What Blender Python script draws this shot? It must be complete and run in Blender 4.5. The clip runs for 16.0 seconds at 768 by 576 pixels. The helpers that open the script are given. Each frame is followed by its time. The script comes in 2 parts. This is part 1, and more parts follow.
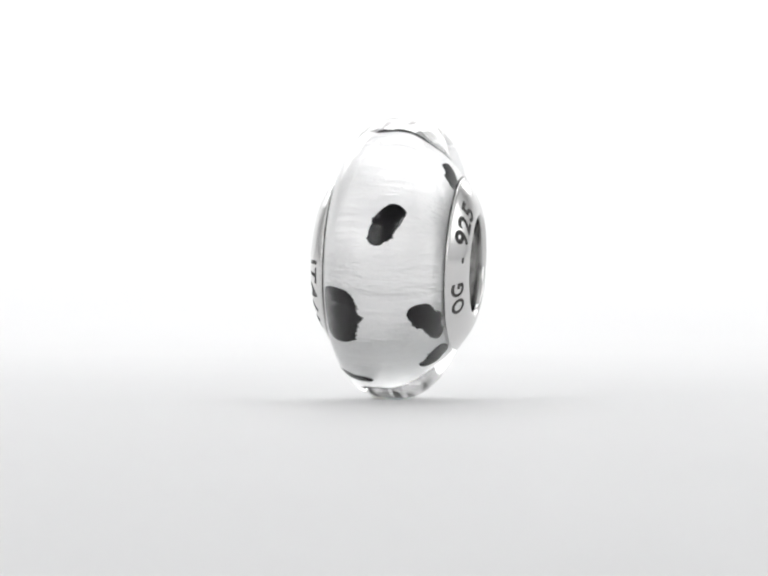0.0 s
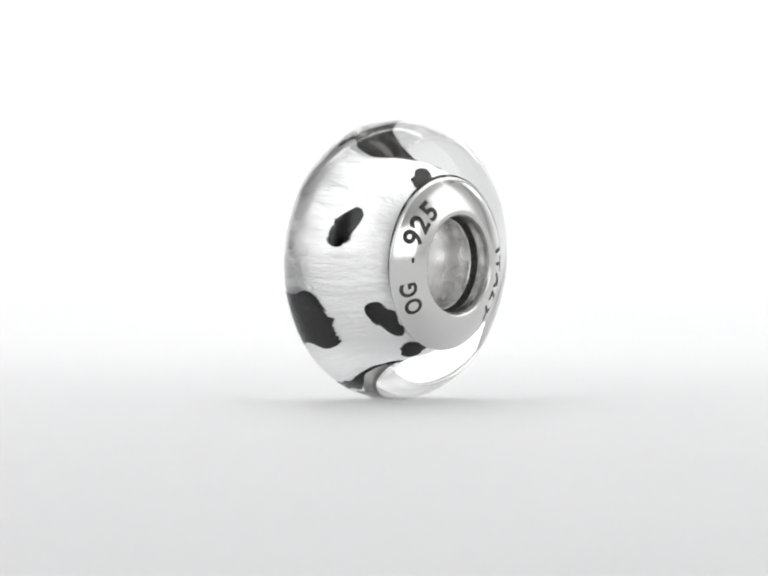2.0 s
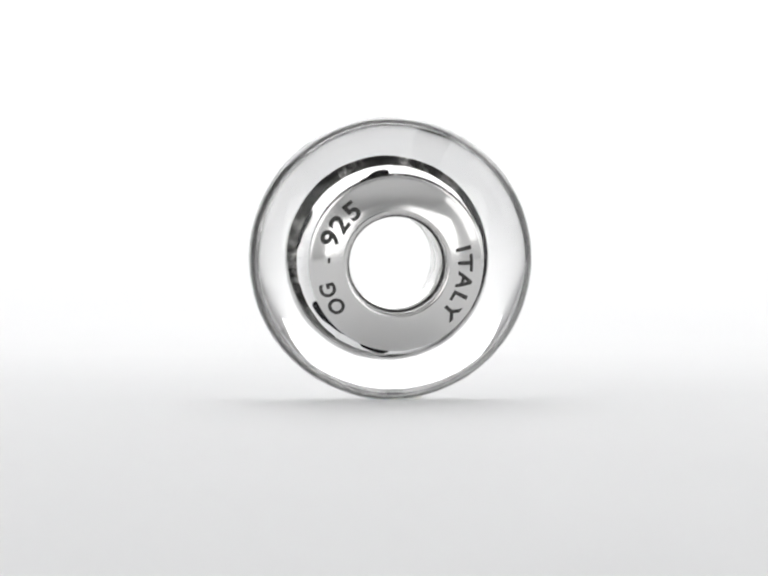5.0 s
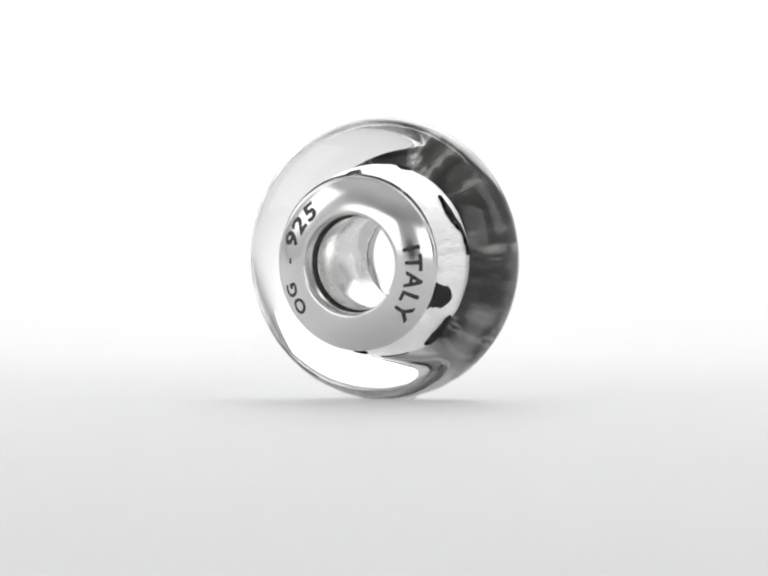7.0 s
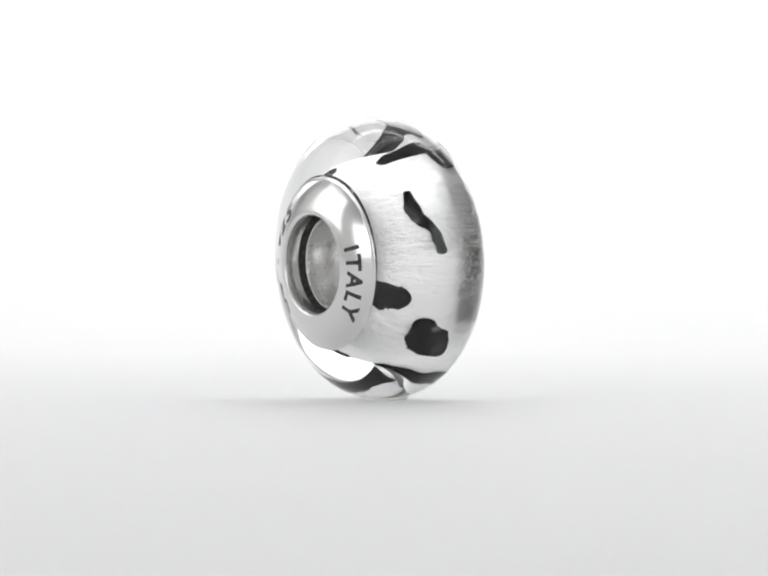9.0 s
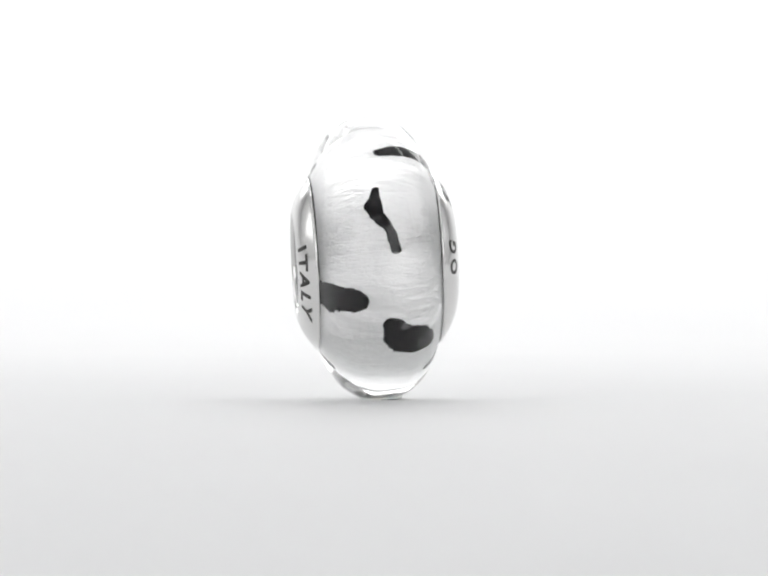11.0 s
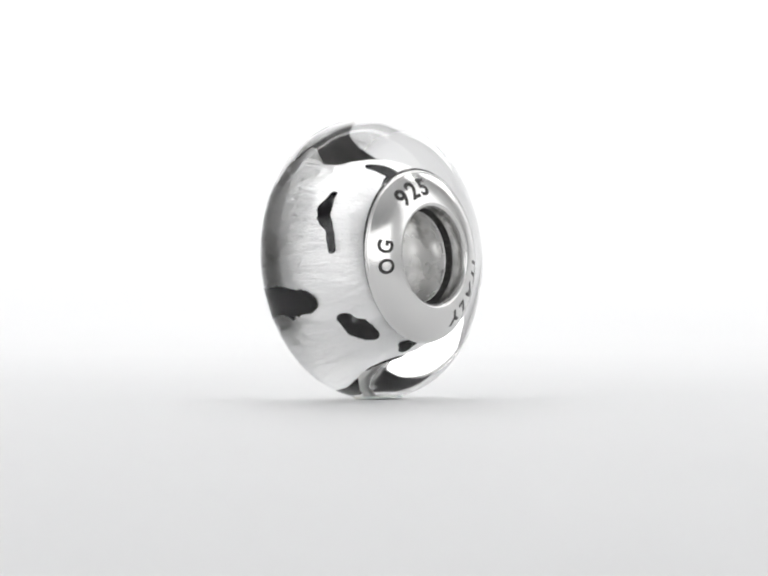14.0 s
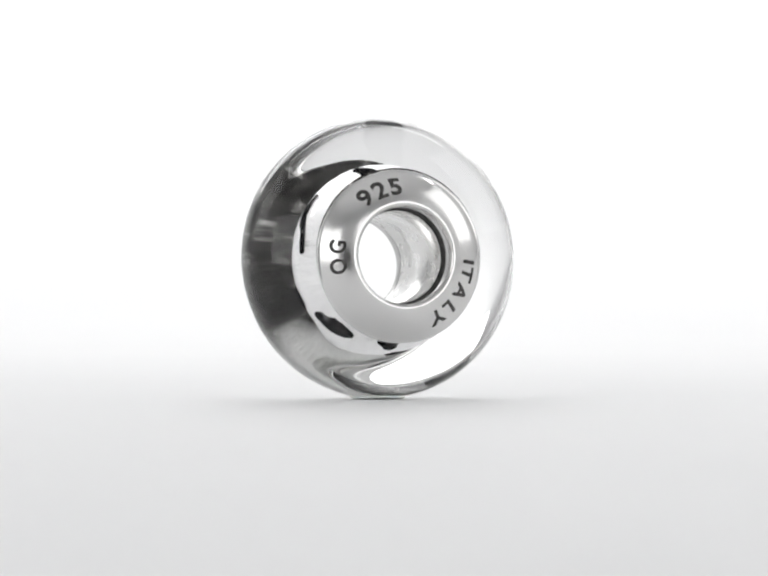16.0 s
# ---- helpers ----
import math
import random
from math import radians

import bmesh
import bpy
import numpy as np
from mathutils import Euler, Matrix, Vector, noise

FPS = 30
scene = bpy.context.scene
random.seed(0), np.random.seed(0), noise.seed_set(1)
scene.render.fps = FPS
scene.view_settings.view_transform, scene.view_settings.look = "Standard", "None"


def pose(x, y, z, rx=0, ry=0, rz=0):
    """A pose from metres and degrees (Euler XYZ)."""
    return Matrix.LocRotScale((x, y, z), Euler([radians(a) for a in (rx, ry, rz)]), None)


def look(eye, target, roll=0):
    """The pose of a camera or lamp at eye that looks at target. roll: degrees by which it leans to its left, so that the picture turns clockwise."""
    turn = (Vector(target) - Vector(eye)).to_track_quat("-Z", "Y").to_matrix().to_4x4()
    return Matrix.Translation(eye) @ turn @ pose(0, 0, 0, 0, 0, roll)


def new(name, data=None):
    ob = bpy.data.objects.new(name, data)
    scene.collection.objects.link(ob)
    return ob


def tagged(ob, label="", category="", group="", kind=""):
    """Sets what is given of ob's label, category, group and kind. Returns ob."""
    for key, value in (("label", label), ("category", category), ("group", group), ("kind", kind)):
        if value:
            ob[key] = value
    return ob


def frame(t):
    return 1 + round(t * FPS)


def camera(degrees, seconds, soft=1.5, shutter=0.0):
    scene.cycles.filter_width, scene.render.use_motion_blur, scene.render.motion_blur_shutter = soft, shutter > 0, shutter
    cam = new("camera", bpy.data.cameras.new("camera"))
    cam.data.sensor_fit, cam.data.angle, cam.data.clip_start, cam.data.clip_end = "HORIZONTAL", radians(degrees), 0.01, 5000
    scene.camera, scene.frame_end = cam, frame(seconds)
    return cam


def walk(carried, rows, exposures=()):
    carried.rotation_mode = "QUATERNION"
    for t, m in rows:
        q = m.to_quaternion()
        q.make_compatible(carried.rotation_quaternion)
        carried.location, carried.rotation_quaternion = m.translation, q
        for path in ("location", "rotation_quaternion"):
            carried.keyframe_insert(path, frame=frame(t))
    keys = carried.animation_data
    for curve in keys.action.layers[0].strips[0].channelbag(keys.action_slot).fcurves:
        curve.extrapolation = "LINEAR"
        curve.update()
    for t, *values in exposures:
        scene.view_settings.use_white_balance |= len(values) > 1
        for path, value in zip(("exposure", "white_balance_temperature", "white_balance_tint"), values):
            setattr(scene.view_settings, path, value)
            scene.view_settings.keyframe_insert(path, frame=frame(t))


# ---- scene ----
cam = camera(14.9, 16.0, soft=2.3)
EYE = (0.0, -0.1429, 0.00540)
walk(cam, [(0, look(EYE, (0, 0, 0.00540))), (16, look(EYE, (0, 0, 0.00540)))], exposures=[(0, 0.10), (16, 0.10)])

MM = 0.001


# ---- light: soft boxes of a small product studio, with added front fill ----
def soft_box(name, eye, target, width, height, watts, colour=(1, 1, 1)):
    data = bpy.data.lights.new(name, "AREA")
    data.shape, data.size, data.size_y, data.energy, data.color = "RECTANGLE", width, height, watts, colour
    ob = new(name, data)
    ob.matrix_world = look(eye, target)
    return ob


world = bpy.data.worlds.new("studio_dark")
scene.world = world
world.use_nodes = True
world.node_tree.nodes["Background"].inputs[0].default_value = (0.5, 0.5, 0.52, 1)
world.node_tree.nodes["Background"].inputs[1].default_value = 0.05

soft_box("rear_soft_box", (0, 0.33, 0.22), (0, 0.0, 0), 0.50, 0.20, 0.62)
soft_box("backdrop_soft_box", (0, 0.20, 0.44), (0, 0.44, 0.12), 0.7, 0.10, 0.86)
soft_box("side_soft_box_east", (0.42, 0.03, 0.25), (0, 0.0, 0.03), 0.30, 0.30, 0.28)
soft_box("side_soft_box_west", (-0.42, 0.03, 0.25), (0, 0.0, 0.03), 0.30, 0.30, 0.28)
# unseen pair added to brighten the foil while barely lighting the paper
soft_box("front_fill_east", (0.36, -0.48, 0.16), (0, 0, 0.01), 0.5, 0.30, 0.68)
soft_box("front_fill_west", (-0.36, -0.48, 0.16), (0, 0, 0.01), 0.5, 0.30, 0.68)


# ---- materials ----
def material(name):
    m = bpy.data.materials.new(name)
    m.use_nodes = True
    nt = m.node_tree
    return m, nt, nt.nodes["Principled BSDF"]


def put(nt, kind, **values):
    n = nt.nodes.new(kind)
    for k, v in values.items():
        n.inputs[k].default_value = v
    return n


def ramp(nt, stops):
    n = nt.nodes.new("ShaderNodeValToRGB")
    els = n.color_ramp.elements
    while len(els) < len(stops):
        els.new(0.5)
    for e, (p, c) in zip(els, stops):
        e.position, e.color = p, (c, c, c, 1) if not isinstance(c, tuple) else (*c, 1)
    return n


def mapped(nt, scale):
    tc = nt.nodes.new("ShaderNodeTexCoord")
    mp = put(nt, "ShaderNodeMapping", Scale=scale)
    nt.links.new(tc.outputs["Object"], mp.inputs[0])
    return mp


def paper_material():
    m, nt, b = material("white_paper")
    L = nt.links.new
    mp = mapped(nt, (1, 1, 1))
    big = put(nt, "ShaderNodeTexNoise", Scale=14.0, Detail=3.0)
    fine = put(nt, "ShaderNodeTexNoise", Scale=2500.0, Detail=4.0)
    L(mp.outputs[0], big.inputs["Vector"])
    L(mp.outputs[0], fine.inputs["Vector"])
    r = ramp(nt, [(0.3, (0.73, 0.732, 0.735)), (0.7, (0.755, 0.756, 0.758))])
    L(big.outputs["Fac"], r.inputs[0])
    L(r.outputs[0], b.inputs["Base Color"])
    bp = put(nt, "ShaderNodeBump", Strength=0.05, Distance=0.00002)
    L(fine.outputs["Fac"], bp.inputs["Height"])
    L(bp.outputs[0], b.inputs["Normal"])
    b.inputs["Roughness"].default_value = 0.65
    b.inputs["Specular IOR Level"].default_value = 0.2
    return m


def wall_material(name, tone):
    m, nt, b = material(name)
    L = nt.links.new
    mp = mapped(nt, (1, 1, 1))
    big = put(nt, "ShaderNodeTexNoise", Scale=3.0, Detail=4.0)
    L(mp.outputs[0], big.inputs["Vector"])
    r = ramp(nt, [(0.3, tone * 0.9), (0.7, tone * 1.05)])
    L(big.outputs["Fac"], r.inputs[0])
    L(r.outputs[0], b.inputs["Base Color"])
    b.inputs["Roughness"].default_value = 0.8
    return m


def glass_material():
    m, nt, b = material("clear_glass")
    nt.nodes.remove(b)
    g = put(nt, "ShaderNodeBsdfGlass", IOR=1.5, Roughness=0.0, Color=(0.985, 0.985, 0.985, 1))
    nt.links.new(g.outputs[0], nt.nodes["Material Output"].inputs["Surface"])
    return m


def foil_material():
    m, nt, b = material("silver_foil")
    L = nt.links.new
    mp = mapped(nt, (1, 0.07, 1))          # crinkles run along the bore
    fine = put(nt, "ShaderNodeTexNoise", Scale=4300.0, Detail=5.0, Roughness=0.6, Distortion=0.35)
    L(mp.outputs[0], fine.inputs["Vector"])
    mp2 = mapped(nt, (1, 0.5, 1))
    mid = put(nt, "ShaderNodeTexNoise", Scale=1100.0, Detail=6.0, Roughness=0.62, Distortion=1.2)
    L(mp2.outputs[0], mid.inputs["Vector"])
    patch = put(nt, "ShaderNodeTexNoise", Scale=330.0, Detail=3.0)     # crinkled in patches, smooth between
    L(mp2.outputs[0], patch.inputs["Vector"])
    mask = ramp(nt, [(0.40, 0.35), (0.60, 1.0)])
    L(patch.outputs["Fac"], mask.inputs[0])
    both = put(nt, "ShaderNodeMath")
    both.operation = "ADD"
    L(fine.outputs["Fac"], both.inputs[0])
    L(mid.outputs["Fac"], both.inputs[1])
    mp3 = mapped(nt, (1, 0.45, 1))
    grit = put(nt, "ShaderNodeTexNoise", Scale=5200.0, Detail=3.0, Roughness=0.6, Distortion=2.0)     # small sparkling folds
    L(mp3.outputs[0], grit.inputs["Vector"])
    folds = put(nt, "ShaderNodeMath")
    folds.operation = "MULTIPLY_ADD"
    folds.inputs[1].default_value = 0.55
    L(grit.outputs["Fac"], folds.inputs[0])
    L(both.outputs[0], folds.inputs[2])
    add = put(nt, "ShaderNodeMath")
    add.operation = "MULTIPLY"
    L(folds.outputs[0], add.inputs[0])
    L(mask.outputs[0], add.inputs[1])
    bp = put(nt, "ShaderNodeBump", Strength=1.0, Distance=0.00014)
    L(add.outputs[0], bp.inputs["Height"])
    L(bp.outputs[0], b.inputs["Normal"])
    r = ramp(nt, [(0.44, (0.995, 0.993, 0.995)), (0.478, (0.97, 0.97, 0.97)), (0.50, (0.42, 0.41, 0.40)), (0.522, (0.97, 0.97, 0.97)), (0.56, (0.995, 0.993, 0.995))])
    L(grit.outputs["Fac"], r.inputs[0])       # fine tears in the leaf, darkened to stand for shading in the creases
    whole = put(nt, "ShaderNodeMix")
    whole.data_type = "RGBA"
    whole.inputs[6].default_value = (0.995, 0.993, 0.995, 1)
    some = ramp(nt, [(0.42, 0.05), (0.62, 0.5)])
    L(patch.outputs["Fac"], some.inputs[0])
    L(some.outputs[0], whole.inputs[0])
    L(r.outputs[0], whole.inputs[7])
    L(whole.outputs[2], b.inputs["Base Color"])
    b.inputs["Metallic"].default_value = 0.9
    b.inputs["Roughness"].default_value = 0.30
    return m


def silver_material(name="polished_silver", tone=0.72, rough=0.16):
    m, nt, b = material(name)
    L = nt.links.new
    mp = mapped(nt, (1, 1, 1))
    n = put(nt, "ShaderNodeTexNoise", Scale=900.0, Detail=5.0)
    L(mp.outputs[0], n.inputs["Vector"])
    s = put(nt, "ShaderNodeTexNoise", Scale=6000.0, Detail=3.0)
    L(mp.outputs[0], s.inputs["Vector"])
    r = ramp(nt, [(0.3, rough * 0.75), (0.75, rough * 1.5)])
    L(n.outputs["Fac"], r.inputs[0])
    L(r.outputs[0], b.inputs["Roughness"])
    bp = put(nt, "ShaderNodeBump", Strength=0.06, Distance=0.00001)
    L(s.outputs["Fac"], bp.inputs["Height"])
    L(bp.outputs[0], b.inputs["Normal"])
    b.inputs["Base Color"].default_value = (tone, tone * 0.995, tone * 0.985, 1)
    b.inputs["Metallic"].default_value = 1.0
    return m


def black_glass_material():
    m, nt, b = material("black_glass")
    L = nt.links.new
    mp = mapped(nt, (1, 1, 1))
    n = put(nt, "ShaderNodeTexNoise", Scale=2200.0, Detail=5.0)
    L(mp.outputs[0], n.inputs["Vector"])
    r = ramp(nt, [(0.35, (0.002, 0.002, 0.002)), (0.62, (0.005, 0.004, 0.005)), (0.69, (0.14, 0.135, 0.14))])
    L(n.outputs["Fac"], r.inputs[0])
    L(r.outputs[0], b.inputs["Base Color"])
    b.inputs["Roughness"].default_value = 0.35
    b.inputs["Specular IOR Level"].default_value = 0.0
    return m


def dark_silver_material():
    m, nt, b = material("oxidised_silver")
    L = nt.links.new
    mp = mapped(nt, (1, 1, 1))
    n = put(nt, "ShaderNodeTexNoise", Scale=5000.0, Detail=3.0)
    L(mp.outputs[0], n.inputs["Vector"])
    r = ramp(nt, [(0.35, (0.02, 0.019, 0.018)), (0.7, (0.07, 0.068, 0.065))])
    L(n.outputs["Fac"], r.inputs[0])
    L(r.outputs[0], b.inputs["Base Color"])
    b.inputs["Metallic"].default_value = 0.3
    b.inputs["Roughness"].default_value = 0.5
    return m


def collar_material():
    m, nt, b = material("reflection_silver")
    L = nt.links.new
    mp = mapped(nt, (1, 1, 1))
    n = put(nt, "ShaderNodeTexNoise", Scale=1200.0, Detail=8.0, Roughness=0.68)
    L(mp.outputs[0], n.inputs["Vector"])
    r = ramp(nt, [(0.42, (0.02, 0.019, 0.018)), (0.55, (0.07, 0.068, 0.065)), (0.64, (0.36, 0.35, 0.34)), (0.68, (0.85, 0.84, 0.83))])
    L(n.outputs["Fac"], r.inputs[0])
    # painted reflection: dark room above, white paper near the foot, with a cloudy edge
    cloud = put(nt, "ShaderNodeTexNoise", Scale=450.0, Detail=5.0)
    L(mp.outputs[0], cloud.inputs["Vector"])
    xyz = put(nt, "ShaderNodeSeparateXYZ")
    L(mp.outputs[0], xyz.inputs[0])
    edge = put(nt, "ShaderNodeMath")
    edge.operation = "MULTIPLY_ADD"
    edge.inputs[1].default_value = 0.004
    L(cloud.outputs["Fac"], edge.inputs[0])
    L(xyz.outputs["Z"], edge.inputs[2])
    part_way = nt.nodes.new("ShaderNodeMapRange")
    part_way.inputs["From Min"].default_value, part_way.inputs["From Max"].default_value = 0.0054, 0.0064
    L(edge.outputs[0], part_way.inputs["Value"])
    reflected = put(nt, "ShaderNodeMix")
    reflected.data_type = "RGBA"
    reflected.inputs[6].default_value = (0.95, 0.945, 0.93, 1)
    L(part_way.outputs[0], reflected.inputs[0])
    L(r.outputs[0], reflected.inputs[7])
    L(reflected.outputs[2], b.inputs["Base Color"])
    bp = put(nt, "ShaderNodeBump", Strength=0.9, Distance=0.00012)
    L(n.outputs["Fac"], bp.inputs["Height"])
    L(bp.outputs[0], b.inputs["Normal"])
    b.inputs["Metallic"].default_value = 0.95
    b.inputs["Roughness"].default_value = 0.3
    return m


def lens_material():
    m, nt, b = material("matt_black_paint")
    L = nt.links.new
    n = put(nt, "ShaderNodeTexNoise", Scale=400.0, Detail=4.0)
    L(mapped(nt, (1, 1, 1)).outputs[0], n.inputs["Vector"])
    r = ramp(nt, [(0.3, 0.008), (0.7, 0.016)])
    L(n.outputs["Fac"], r.inputs[0])
    L(r.outputs[0], b.inputs["Base Color"])
    b.inputs["Roughness"].default_value = 0.7
    return m


LENS_BLACK = lens_material()
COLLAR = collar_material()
PAPER = paper_material()
WALL_WHITE = wall_material("painted_white_wall", 0.86)
WALL_DARK = wall_material("painted_dark_wall", 0.06)
GLASS, FOIL, SILVER, BLACK, OXIDE = glass_material(), foil_material(), silver_material(), black_glass_material(), dark_silver_material()
BORE = silver_material("drawn_silver_tube", 0.82, 0.25)
MOUTH_SHADE = silver_material("shaded_bore_silver", 0.5, 0.2)


# ---- helpers of the scene ----
def mesh_from(name, verts, faces, mat, smooth=True):
    me = bpy.data.meshes.new(name)
    me.from_pydata(verts, [], faces)
    me.materials.append(mat)
    for p in me.polygons:
        p.use_smooth = smooth
    me.update()
    return me


def part(name, me, parent, label=""):
    ob = new(name, me)
    ob.parent = parent
    if label:
        ob["label"] = label
    return ob


def revolve(name, profile, mat, segments=160, closed=True, wobble=None):
    """A ring about the local y axis. profile: (radius, y) in mm, in order round the section."""
    verts, faces, n = [], [], len(profile)
    for i in range(segments):
        a = 2 * math.pi * i / segments
        for r, y in profile:
            q = r + (wobble(a, y, r) if wobble else 0)
            verts.append((q * math.sin(a) * MM, y * MM, q * math.cos(a) * MM))
    for i in range(segments):
        j = (i + 1) % segments
        for k in range(n if closed else n - 1):
            l = (k + 1) % n
            faces.append((i * n + k, i * n + l, j * n + l, j * n + k))
    me = mesh_from(name, verts, faces, mat)
    bm = bmesh.new()
    bm.from_mesh(me)
    bmesh.ops.recalc_face_normals(bm, faces=bm.faces)
    bm.to_mesh(me)
    bm.free()
    return me


# ---- setting: white paper sweep in a dark studio ----
def paper_sweep():
    half, verts, faces = 0.48, [], []
    section = [(-0.75, 0.0), (-0.4, 0.0), (-0.2, 0.0), (0.0, 0.0), (0.05, 0.0), (0.10, 0.0)]
    for i in range(1, 41):
        a = math.pi / 2 * i / 40
        section.append((0.10 + 0.36 * math.sin(a), 0.36 - 0.36 * math.cos(a)))
    section += [(0.46, 0.5)]
    for y, z in section:
        verts += [(-half, y, z), (half, y, z)]
    for i in range(len(section) - 1):
        faces.append((2 * i, 2 * i + 1, 2 * i + 3, 2 * i + 2))
    ob = new("backdrop", mesh_from("backdrop", verts, faces, PAPER))
    mod = ob.modifiers.new("thickness", "SOLIDIFY")
    mod.thickness, mod.offset = 0.0003, -1
    return tagged(ob, "seamless white paper sweep curving up behind the bead", "backdrop", kind="structure")


def slab(name, lo, hi, mat, label, category):
    bm = bmesh.new()
    bmesh.ops.create_cube(bm, size=1)
    for v in bm.verts:
        v.co = [l + (c + 0.5) * (h - l) for c, l, h in zip(v.co, lo, hi)]
    me = bpy.data.meshes.new(name)
    bm.to_mesh(me)
    bm.free()
    me.materials.append(mat)
    return tagged(new(name, me), label, category, kind="structure")


paper_sweep()
slab("floor", (-1.5, -1.5, -0.08), (1.5, 1.5, -0.02), WALL_DARK, "dark studio table under the paper sweep", "floor")
slab("ceiling", (-1.5, -1.5, 1.4), (1.5, 1.5, 1.46), WALL_DARK, "dark painted studio ceiling", "ceiling")
slab("wall_north", (-1.5, 1.5, -0.02), (1.5, 1.56, 1.4), WALL_DARK, "dark painted studio wall behind the sweep", "wall")
slab("wall_south", (-1.5, -1.56, -0.02), (1.5, -1.5, 1.4), WALL_DARK, "dark painted studio wall behind the camera", "wall")
# unseen white panels all round, added to bounce fill onto foil and silver
slab("reflector_top", (-0.5, -0.9, 0.52), (0.5, 0.5, 0.525), WALL_WHITE, "white fabric roof of an unseen light tent, added for fill", "reflector")
slab("reflector_east", (0.5, -0.9, -0.015), (0.505, 0.5, 0.52), WALL_WHITE, "white fabric side of an unseen light tent, added for fill", "reflector")
slab("reflector_west", (-0.505, -0.9, -0.015), (-0.5, 0.5, 0.52), WALL_WHITE, "white fabric side of an unseen light tent, added for fill", "reflector")
slab("reflector_south", (-0.5, -0.905, -0.015), (-0.05, -0.9, 0.52), WALL_WHITE, "white fabric front of an unseen light tent, added for fill", "reflector")
slab("reflector_south", (0.05, -0.905, -0.015), (0.5, -0.9, 0.52), WALL_WHITE, "white fabric front of an unseen light tent, added for fill", "reflector")
slab("reflector_south", (-0.05, -0.905, 0.11), (0.05, -0.9, 0.52), WALL_WHITE, "white fabric front of an unseen light tent, added for fill", "reflector")
slab("reflector_north", (-0.5, 0.5, -0.015), (0.5, 0.505, 0.52), WALL_WHITE, "white fabric back of an unseen light tent, added for fill", "reflector")
slab("wall_east", (1.5, -1.5, -0.02), (1.56, 1.5, 1.4), WALL_DARK, "dark painted studio wall", "wall")
slab("wall_west", (-1.56, -1.5, -0.02), (-1.5, 1.5, 1.4), WALL_DARK, "dark painted studio wall", "wall")

# ---- the bead; its bore lies along local y, the first end faces -y ----
R_GLASS, A_GLASS, FULL = 6.85, 3.34, 2.5      # half height, and half axis along the bore
R_CORE, A_CORE, H_CORE = 4.22, 4.0, 2.35   # the sleeve bulges and is shorter than the glass
R_RIM = 4.15                       # the silver ends' outer radius
RAISE = R_GLASS                    # the bead's centre above its foot
bead = tagged(new("charm_bead"), "clear glass bead, silver foil core, black flecks, polished silver ends", "bead")
bead.empty_display_size = 0.004


def lifted(me):
    me.transform(Matrix.Translation((0, 0, RAISE * MM)))
    return me


CORE_SHIFT = Matrix.Translation((-0.04 * MM, 0, -0.04 * MM))   # the sleeve sits a little off centre


def ended(me):
    me.transform(Matrix.Translation((0, 0, -0.11 * MM)))     # the silver parts sit a trace low
    return lifted(me)


def shifted(me):
    me.transform(CORE_SHIFT)
    return lifted(me)


def glass_profile():
    """A rounded section, a little fuller than an ellipse, cut where the silver ends sit."""
    out, end, n = [], A_GLASS * (1 - (R_RIM / R_GLASS) ** FULL) ** (1 / FULL), 120
    for i in range(n + 1):
        y = end * math.sin(math.pi / 2 * (2 * i / n - 1))
        out.append((R_GLASS * (1 - abs(y / A_GLASS) ** FULL) ** (1 / FULL), y))
    return out + [(2.65, end), (2.65, -end)]


def hand_made(a, y, r):
    """Lampwork glass: a faint waviness all over, none where the silver sits."""
    if r < R_RIM + 0.05:
        return 0
    free = min(1.0, (r - R_RIM) / 0.8)
    v = Vector((r * math.sin(a), y, r * math.cos(a)))
    return free * (0.014 * noise.noise(v * 0.5) + 0.004 * noise.noise(v * 1.6)) - 0.04 * math.sin(a) * free


glass_body = part("glass_body", lifted(revolve("glass_body", glass_profile(), GLASS, 224, wobble=hand_made)), bead, "clear rounded glass ring")
glass_body.visible_shadow = False      # clear glass lets the light through


def core_at(y, f=0.0):
    """The sleeve's radius; f: the angle round from the top. It tapers more on one flank, and is straighter near the foot."""
    off = abs((math.degrees(f) + 172 + 180) % 360 - 180)
    k = min(1, max(0, (60 - off) / 32))
    bulge = A_CORE - 0.85 * max(0.0, math.sin(f)) ** 1.5
    long = bulge + (6.0 - bulge) * k * k * (3 - 2 * k)
    return max(2.64, (R_CORE - 0.08 * max(0.0, math.sin(f))) * math.sqrt(max(0.0, 1 - (y / long) ** 2)))


def core_profile():
    n = 40
    return [(core_at(y), y) for y in (-H_CORE + 2 * H_CORE * i / n for i in range(n + 1))] + [(2.62, H_CORE + 0.05), (2.62, -H_CORE - 0.05)]


def core_wobble(a, y, r):
    if r < 2.7:
        return 0
    v = Vector((math.sin(a) * 9, y * 1.2, math.cos(a) * 9))
    return core_at(y, a) - core_at(y) + 0.02 * noise.noise(v) + 0.012 * noise.noise(v * 3.1)


core = part("foil_core", shifted(revolve("foil_core", core_profile(), FOIL, 320, wobble=core_wobble)), bead, "crinkled silver foil sleeve inside the glass")


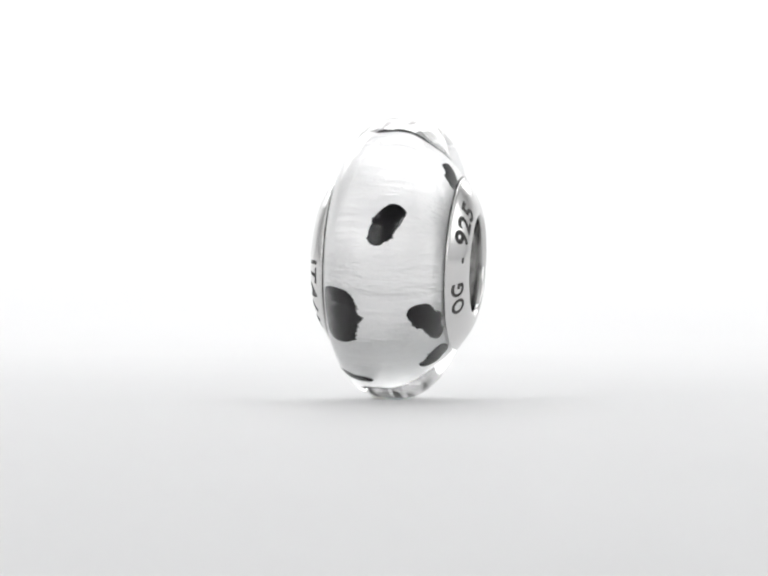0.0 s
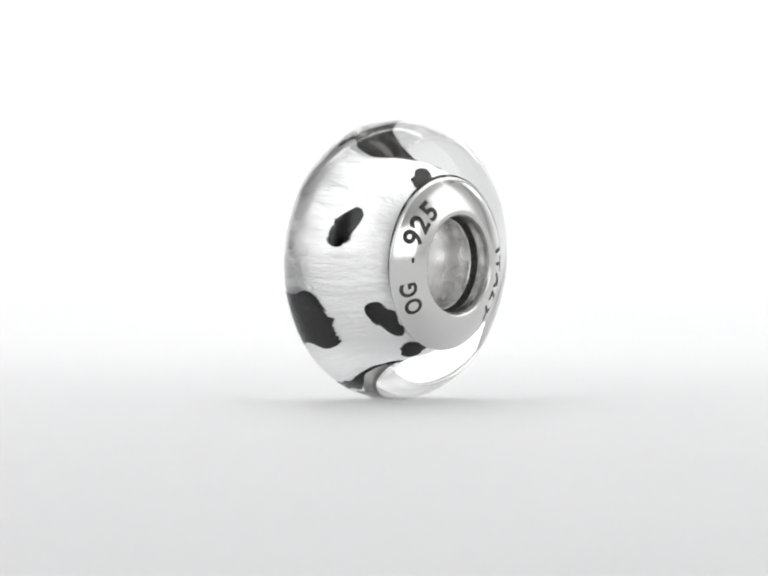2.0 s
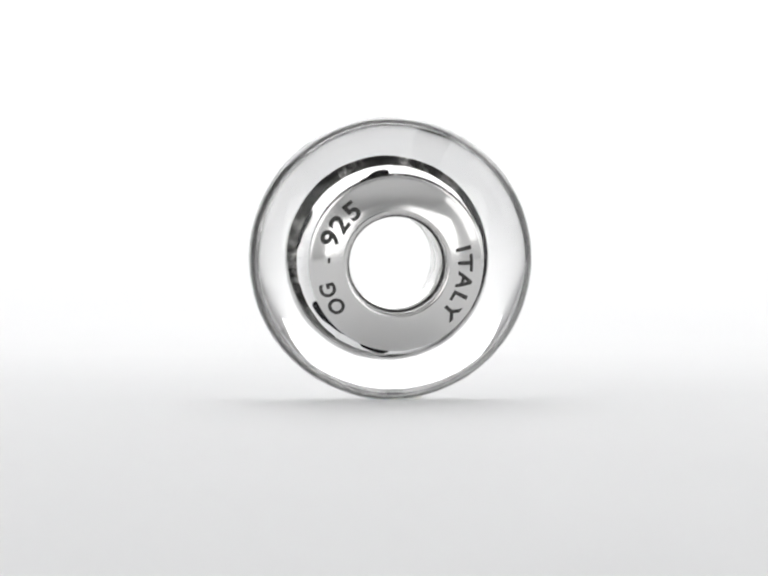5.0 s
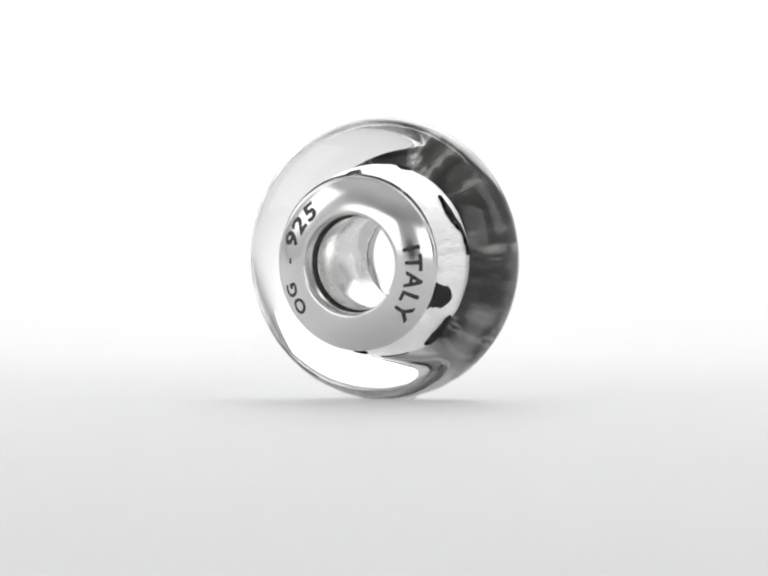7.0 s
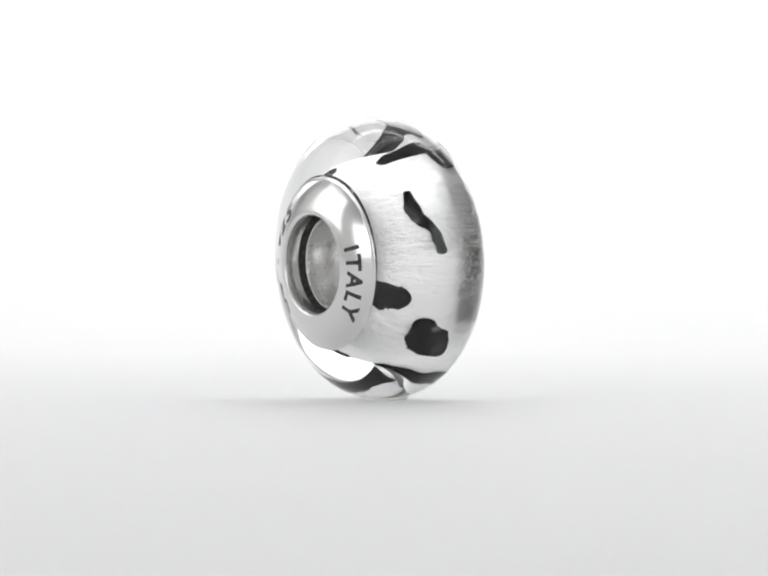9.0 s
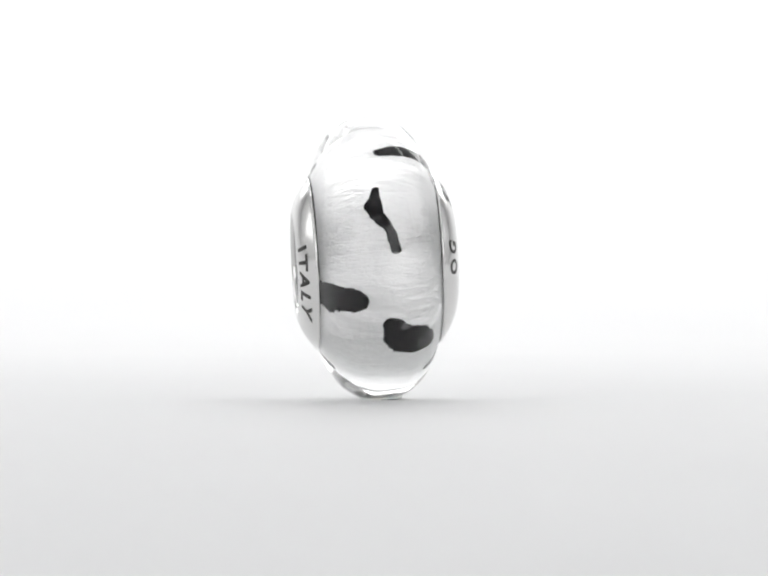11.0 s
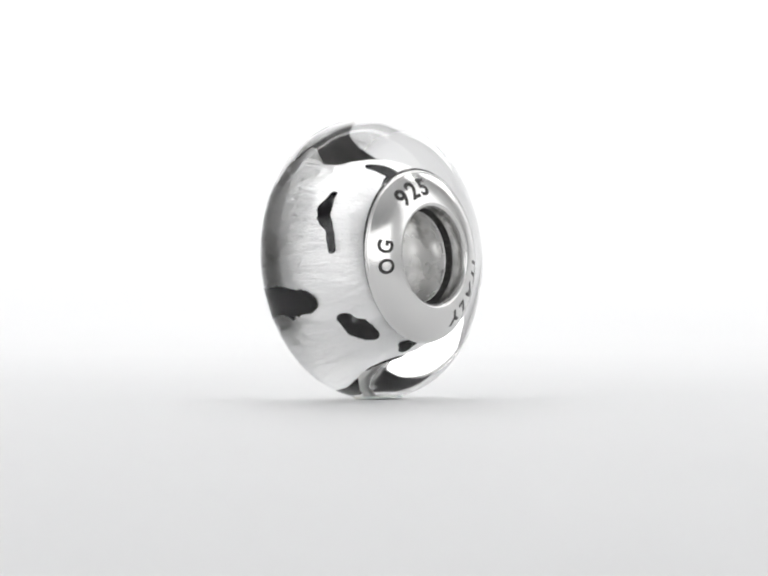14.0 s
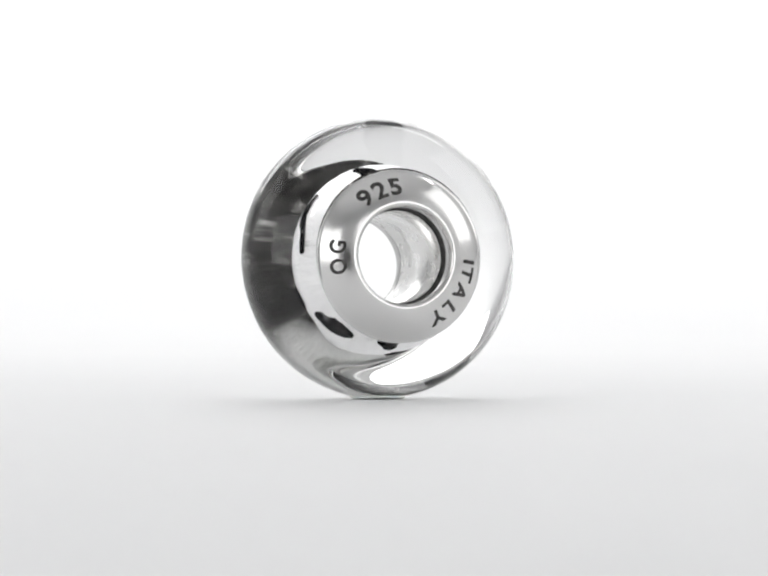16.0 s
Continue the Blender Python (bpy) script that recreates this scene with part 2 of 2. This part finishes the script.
def fleck(path, rough=0.16, thick=0.06):
    """A black fleck on the foil. path: (u in mm towards the first end, degrees round from the top, half width in mm)."""
    pts = [(u, radians(f) * R_CORE, w) for u, f, w in path]
    # smooth centre line
    knots = [0.0]
    for a, b in zip(pts, pts[1:]):
        knots.append(knots[-1] + math.hypot(b[0] - a[0], b[1] - a[1]))
    length, h0, h1 = knots[-1], pts[0][2], pts[-1][2]
    us, ss, ws = ([p[i] for p in pts] for i in range(3))
    off = random.uniform(0, 100)
    verts, faces, n, m = [], [], 110, 9

    def at(s):
        c = min(max(s, 0), length)
        u, v, w = np.interp(c, knots, us), np.interp(c, knots, ss), np.interp(c, knots, ws)
        e = 0.05
        du = np.interp(min(c + e, length), knots, us) - np.interp(max(c - e, 0), knots, us)
        dv = np.interp(min(c + e, length), knots, ss) - np.interp(max(c - e, 0), knots, ss)
        d = math.hypot(du, dv) or 1
        du, dv = du / d, dv / d
        over = s - c
        if over < 0:
            w = w * math.sqrt(max(0, 1 - (over / h0) ** 2))
        elif over > 0:
            w = w * math.sqrt(max(0, 1 - (over / h1) ** 2))
        return u + du * over, v + dv * over, w, du, dv

    for i in range(n + 1):
        k = (1 - math.cos(math.pi * i / n)) / 2
        s = -h0 + (length + h0 + h1) * k
        u, v, w, du, dv = at(s)
        for j in range(m):
            c = -1 + 2 * j / (m - 1)
            side = 1 if c >= 0 else -1
            ragged = 1 + rough * noise.noise((s * 2.2, side * 3.7, off)) * 1.6 + 0.6 * rough * noise.noise((s * 9, side * 3.7, off)) + 0.9 * rough * noise.noise((s * 26, side * 3.7, off))
            a, b = u - dv * w * c * ragged, v + du * w * c * ragged
            f = b / R_CORE
            rad = core_at(a, f) - 0.03 + (thick + 0.03) * math.sqrt(max(0, 1 - c ** 4)) * min(1, w / 0.12)
            verts.append((rad * math.sin(f) * MM, -a * MM, rad * math.cos(f) * MM))
    for i in range(n):
        for j in range(m - 1):
            faces.append((i * m + j, i * m + j + 1, (i + 1) * m + j + 1, (i + 1) * m + j))
    part("fleck", shifted(mesh_from("fleck", verts, faces, BLACK)), core, "black glass fleck")


FLECKS = [
    [(0.18, -64, 0.44), (-0.03, -71, 0.56), (-0.25, -77, 0.46)],
    [(-1.45, -118, 0.64), (-1.45, -127, 0.78), (-1.35, -137, 0.60)],
    [(1.25, -125, 0.60), (1.70, -132, 0.66), (1.85, -141, 0.54)],
    [(1.0, -170, 0.62), (1.45, -167, 0.78)],
    [(-1.8, 18, 0.34), (-1.95, 26, 0.36)],
    [(-1.45, 13, 0.40), (-1.0, 15, 0.50), (-0.4, 18, 0.28)],
    [(1.25, -9, 0.48), (1.75, -17, 0.62)],
    [(-0.02, 49, 0.14), (0.08, 58.5, 0.36), (0.0, 65, 0.32), (-0.42, 74, 0.20), (-0.56, 85, 0.22)],
    [(1.15, 115, 0.72), (1.70, 116, 0.86)],
    [(-0.35, 131, 0.40), (-0.62, 140, 0.70), (-0.92, 145, 0.60)],
    [(-1.1, 178, 0.42), (-1.6, 176, 0.62)],
]
for f in FLECKS:
    fleck(f)


# ---- the dab of clear putty that holds the bead upright ----
def putty_material():
    m, nt, b = material("clear_putty")
    L = nt.links.new
    n = put(nt, "ShaderNodeTexNoise", Scale=900.0, Detail=5.0)
    L(mapped(nt, (1, 1, 1)).outputs[0], n.inputs["Vector"])
    r = ramp(nt, [(0.38, (0.50, 0.56, 0.66)), (0.5, (0.74, 0.80, 0.76)), (0.64, (0.86, 0.85, 0.78))])
    L(n.outputs["Fac"], r.inputs[0])
    L(r.outputs[0], b.inputs["Base Color"])
    bp = put(nt, "ShaderNodeBump", Strength=0.5, Distance=0.00008)
    L(n.outputs["Fac"], bp.inputs["Height"])
    L(bp.outputs[0], b.inputs["Normal"])
    b.inputs["Roughness"].default_value = 0.3
    return m


def putty_dab():
    """A pressed dab under the foot: flat below, its upper side just within the glass."""
    verts, faces, rings, n = [], [], 8, 40
    for k in range(rings + 1):
        for i in range(n):
            a = 2 * math.pi * i / n
            q = k / rings * (1 + 0.14 * noise.noise((math.cos(a) * 1.4, math.sin(a) * 1.4, 5.0)))
            x, y = 1.45 * q * math.cos(a) + 0.1, 1.05 * q * math.sin(a)
            edge = R_GLASS * (1 - abs(y / A_GLASS) ** FULL) ** (1 / FULL)
            verts.append((x * MM, y * MM, (R_GLASS - math.sqrt(edge ** 2 - x * x) + 0.05 - 0.09 * (k / rings) ** 3) * MM))
    for k in range(rings):
        for i in range(n):
            j = (i + 1) % n
            faces.append((k * n + i, k * n + j, (k + 1) * n + j, (k + 1) * n + i))
    base = len(verts)
    for x, y, z in verts[rings * n:rings * n + n]:
        verts.append((x * 0.9, y * 0.9, 0.02 * MM))
    for i in range(n):
        j = (i + 1) % n
        faces.append((rings * n + i, rings * n + j, base + j, base + i))
    faces.append(tuple(range(base + n - 1, base - 1, -1)))
    part("putty_dab", mesh_from("putty_dab", verts, faces, putty_material()), bead, "pale clear putty under the foot")


putty_dab()


# ---- added collars behind the ends, coloured as the reflections deep inside the glass ----
def reflection_collar(sign):
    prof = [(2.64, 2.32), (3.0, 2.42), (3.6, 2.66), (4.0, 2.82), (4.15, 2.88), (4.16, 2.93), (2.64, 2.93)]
    part("reflection_collar", lifted(revolve("reflection_collar", [(r, -sign * y) for r, y in prof], COLLAR, 128)), bead, "mottled silver collar inside the glass, painted with reflections, dark above, bright below")


reflection_collar(1)
reflection_collar(-1)

# ---- silver ends ----
def dome_curve():
    """(radius, y) from the rim to the lip: the slope eases from 43 to 13 degrees."""
    out, y, n = [(4.06, 3.06)], 3.06, 24
    for i in range(n):
        y += 1.44 / n * math.tan(radians(43 - 30 * (i + 0.5) / n))
        out.append((4.06 - 1.44 * (i + 1) / n, y))
    return out


DOME = dome_curve()
Y_LIP = DOME[-1][1]


def dome_at(r):
    rs, ys = zip(*reversed(DOME))
    return float(np.interp(r, rs, ys))


def end_profile(sign):
    p = [(4.05, 2.935), (4.13, 2.935), (4.165, 2.965), (4.165, 3.03), (4.12, 3.055)] + DOME
    p += [(2.55, Y_LIP + 0.02), (2.47, Y_LIP + 0.015), (2.39, Y_LIP - 0.03), (2.35, Y_LIP - 0.12), (2.345, 3.45), (2.36, 3.36), (2.44, 3.33), (2.46, 3.25),
          (2.44, 3.15), (2.36, 3.12), (2.36, 3.04), (2.47, 3.02), (2.47, 2.72), (2.60, 2.72), (2.62, 2.935)]
    return [(r, -sign * y) for r, y in p]


def engraved(char, angle, radius, height, sign, parent, weight=0.028):
    """One struck character on an end; angle in degrees clockwise from the top, as that end is read."""
    cu = bpy.data.curves.new("engraving", "FONT")
    cu.body, cu.size, cu.align_x = char, 1.0, "CENTER"
    cu.offset = weight
    cu.resolution_u = 4
    tmp = bpy.data.objects.new("engraving", cu)
    me = bpy.data.meshes.new_from_object(tmp)
    bpy.data.objects.remove(tmp)
    bpy.data.curves.remove(cu)
    bm = bmesh.new()
    bm.from_mesh(me)
    bmesh.ops.remove_doubles(bm, verts=bm.verts, dist=1e-5)
    bmesh.ops.triangulate(bm, faces=bm.faces)
    bmesh.ops.subdivide_edges(bm, edges=[e for e in bm.edges if e.calc_length() > 0.12], cuts=3)
    bmesh.ops.triangulate(bm, faces=bm.faces)
    ys = [v.co.y for v in bm.verts]
    xs = [v.co.x for v in bm.verts]
    mid, cx, k = (min(ys) + max(ys)) / 2, (min(xs) + max(xs)) / 2, height / (max(ys) - min(ys))
    for v in bm.verts:
        r = radius + (v.co.y - mid) * k * 0.83
        f = radians(angle) + (v.co.x - cx) * k * (0.8 if char in "OG" else 1) / radius
        v.co = (sign * r * math.sin(f) * MM, -sign * (dome_at(r) + 0.012) * MM, r * math.cos(f) * MM)
    bmesh.ops.recalc_face_normals(bm, faces=bm.faces)
    bm.to_mesh(me)
    bm.free()
    me.materials.clear()
    me.materials.append(OXIDE)
    part("engraving", ended(me), parent, "dark struck character")


def silver_end(sign, marks):
    end = part("silver_end", ended(revolve("silver_end", end_profile(sign), SILVER, 160)), bead, "polished domed silver end with a struck hallmark")
    for char, angle, radius, height in marks:
        engraved(char, angle, radius * 0.98, height, sign, end)


silver_end(1, [("O", -125, 3.56, 0.92), ("G", -111, 3.56, 0.92), ("9", -69, 3.46, 1.08), ("2", -55.5, 3.40, 1.08), ("5", -40.5, 3.36, 1.08),
               ("I", 77, 3.30, 0.9), ("T", 89, 3.32, 0.9), ("A", 104, 3.38, 0.9), ("L", 119, 3.42, 0.9), ("Y", 131, 3.48, 0.9), ("-", -87, 3.3, 0.13)])
silver_end(-1, [("O", -99, 3.40, 0.88), ("G", -83, 3.40, 0.88), ("9", -34.5, 3.40, 1.0), ("2", -20, 3.40, 1.0), ("5", -6, 3.40, 1.0),
                ("I", 95, 3.45, 0.85), ("T", 105, 3.45, 0.85), ("A", 121, 3.45, 0.85), ("L", 138, 3.45, 0.85), ("Y", 150, 3.45, 0.85)])


def liner_profile():
    return [(2.24, -2.70), (2.20, -2.66), (2.20, 2.66), (2.24, 2.70), (2.58, 2.7), (2.58, -2.7)]


part("liner_tube", ended(revolve("liner_tube", liner_profile(), BORE, 128)), bead, "plain silver tube lining the bore")


# ---- tarnished grooves where tube and ends meet, widened to darken the shaded bore ----
def groove_ring(sign):
    prof = [(2.235, 2.706), (2.30, 2.74), (2.32, 2.86), (2.32, 3.02), (2.34, 3.04), (2.465, 3.04), (2.465, 2.706)]
    part("groove_ring", ended(revolve("groove_ring", [(r, -sign * y) for r, y in prof], OXIDE, 96)), bead, "dark tarnished groove in the bore, widened for shade")


groove_ring(1)
groove_ring(-1)


# thin added sleeve, darker than the ends, for the bore mouth's shade
def bore_sleeve(sign):
    prof = [(2.335, 3.05), (2.325, 3.08), (2.325, 3.66), (2.335, 3.70), (2.355, 3.70), (2.355, 3.05)]
    part("bore_sleeve", ended(revolve("bore_sleeve", [(r, -sign * y) for r, y in prof], MOUTH_SHADE, 96)), bead, "wall of the bore mouth, darkened for its shade")


bore_sleeve(1)
bore_sleeve(-1)


# ---- the lens that films the bead, seen mirrored in the silver ends ----
def lens_tube():
    prof = [(15, 0), (19, 0), (20, 1), (20, 4), (19.4, 4.5), (19.4, 24), (20, 24.5), (20, 60), (14, 60), (14, 12), (0.2, 9), (0.2, 7), (14.5, 6)]
    me = revolve("lens", [(r, -y) for r, y in prof], LENS_BLACK, 64)
    me.transform(Matrix.Translation((0, -0.150, 0.0201)))
    return tagged(new("camera_lens", me), "black metal camera lens lying on white paper", "lens")


lens_tube()

# ---- motion ----
def bead_pose(t):
    turn = 14.95 * (5.3 - t)
    spin = Matrix.Rotation(radians(turn), 4, "Z")
    centre = Matrix.Translation((0.10 * MM, 0, (R_GLASS - 0.006) * MM)) @ spin @ Matrix.Translation((0.19 * MM, -0.64 * MM, 0))
    return centre @ Matrix.Rotation(radians(3.3), 4, "X") @ Matrix.Translation((0, 0, -RAISE * MM))


def motions():
    walk(bead, [(t / 2, bead_pose(t / 2)) for t in range(33)])


motions()
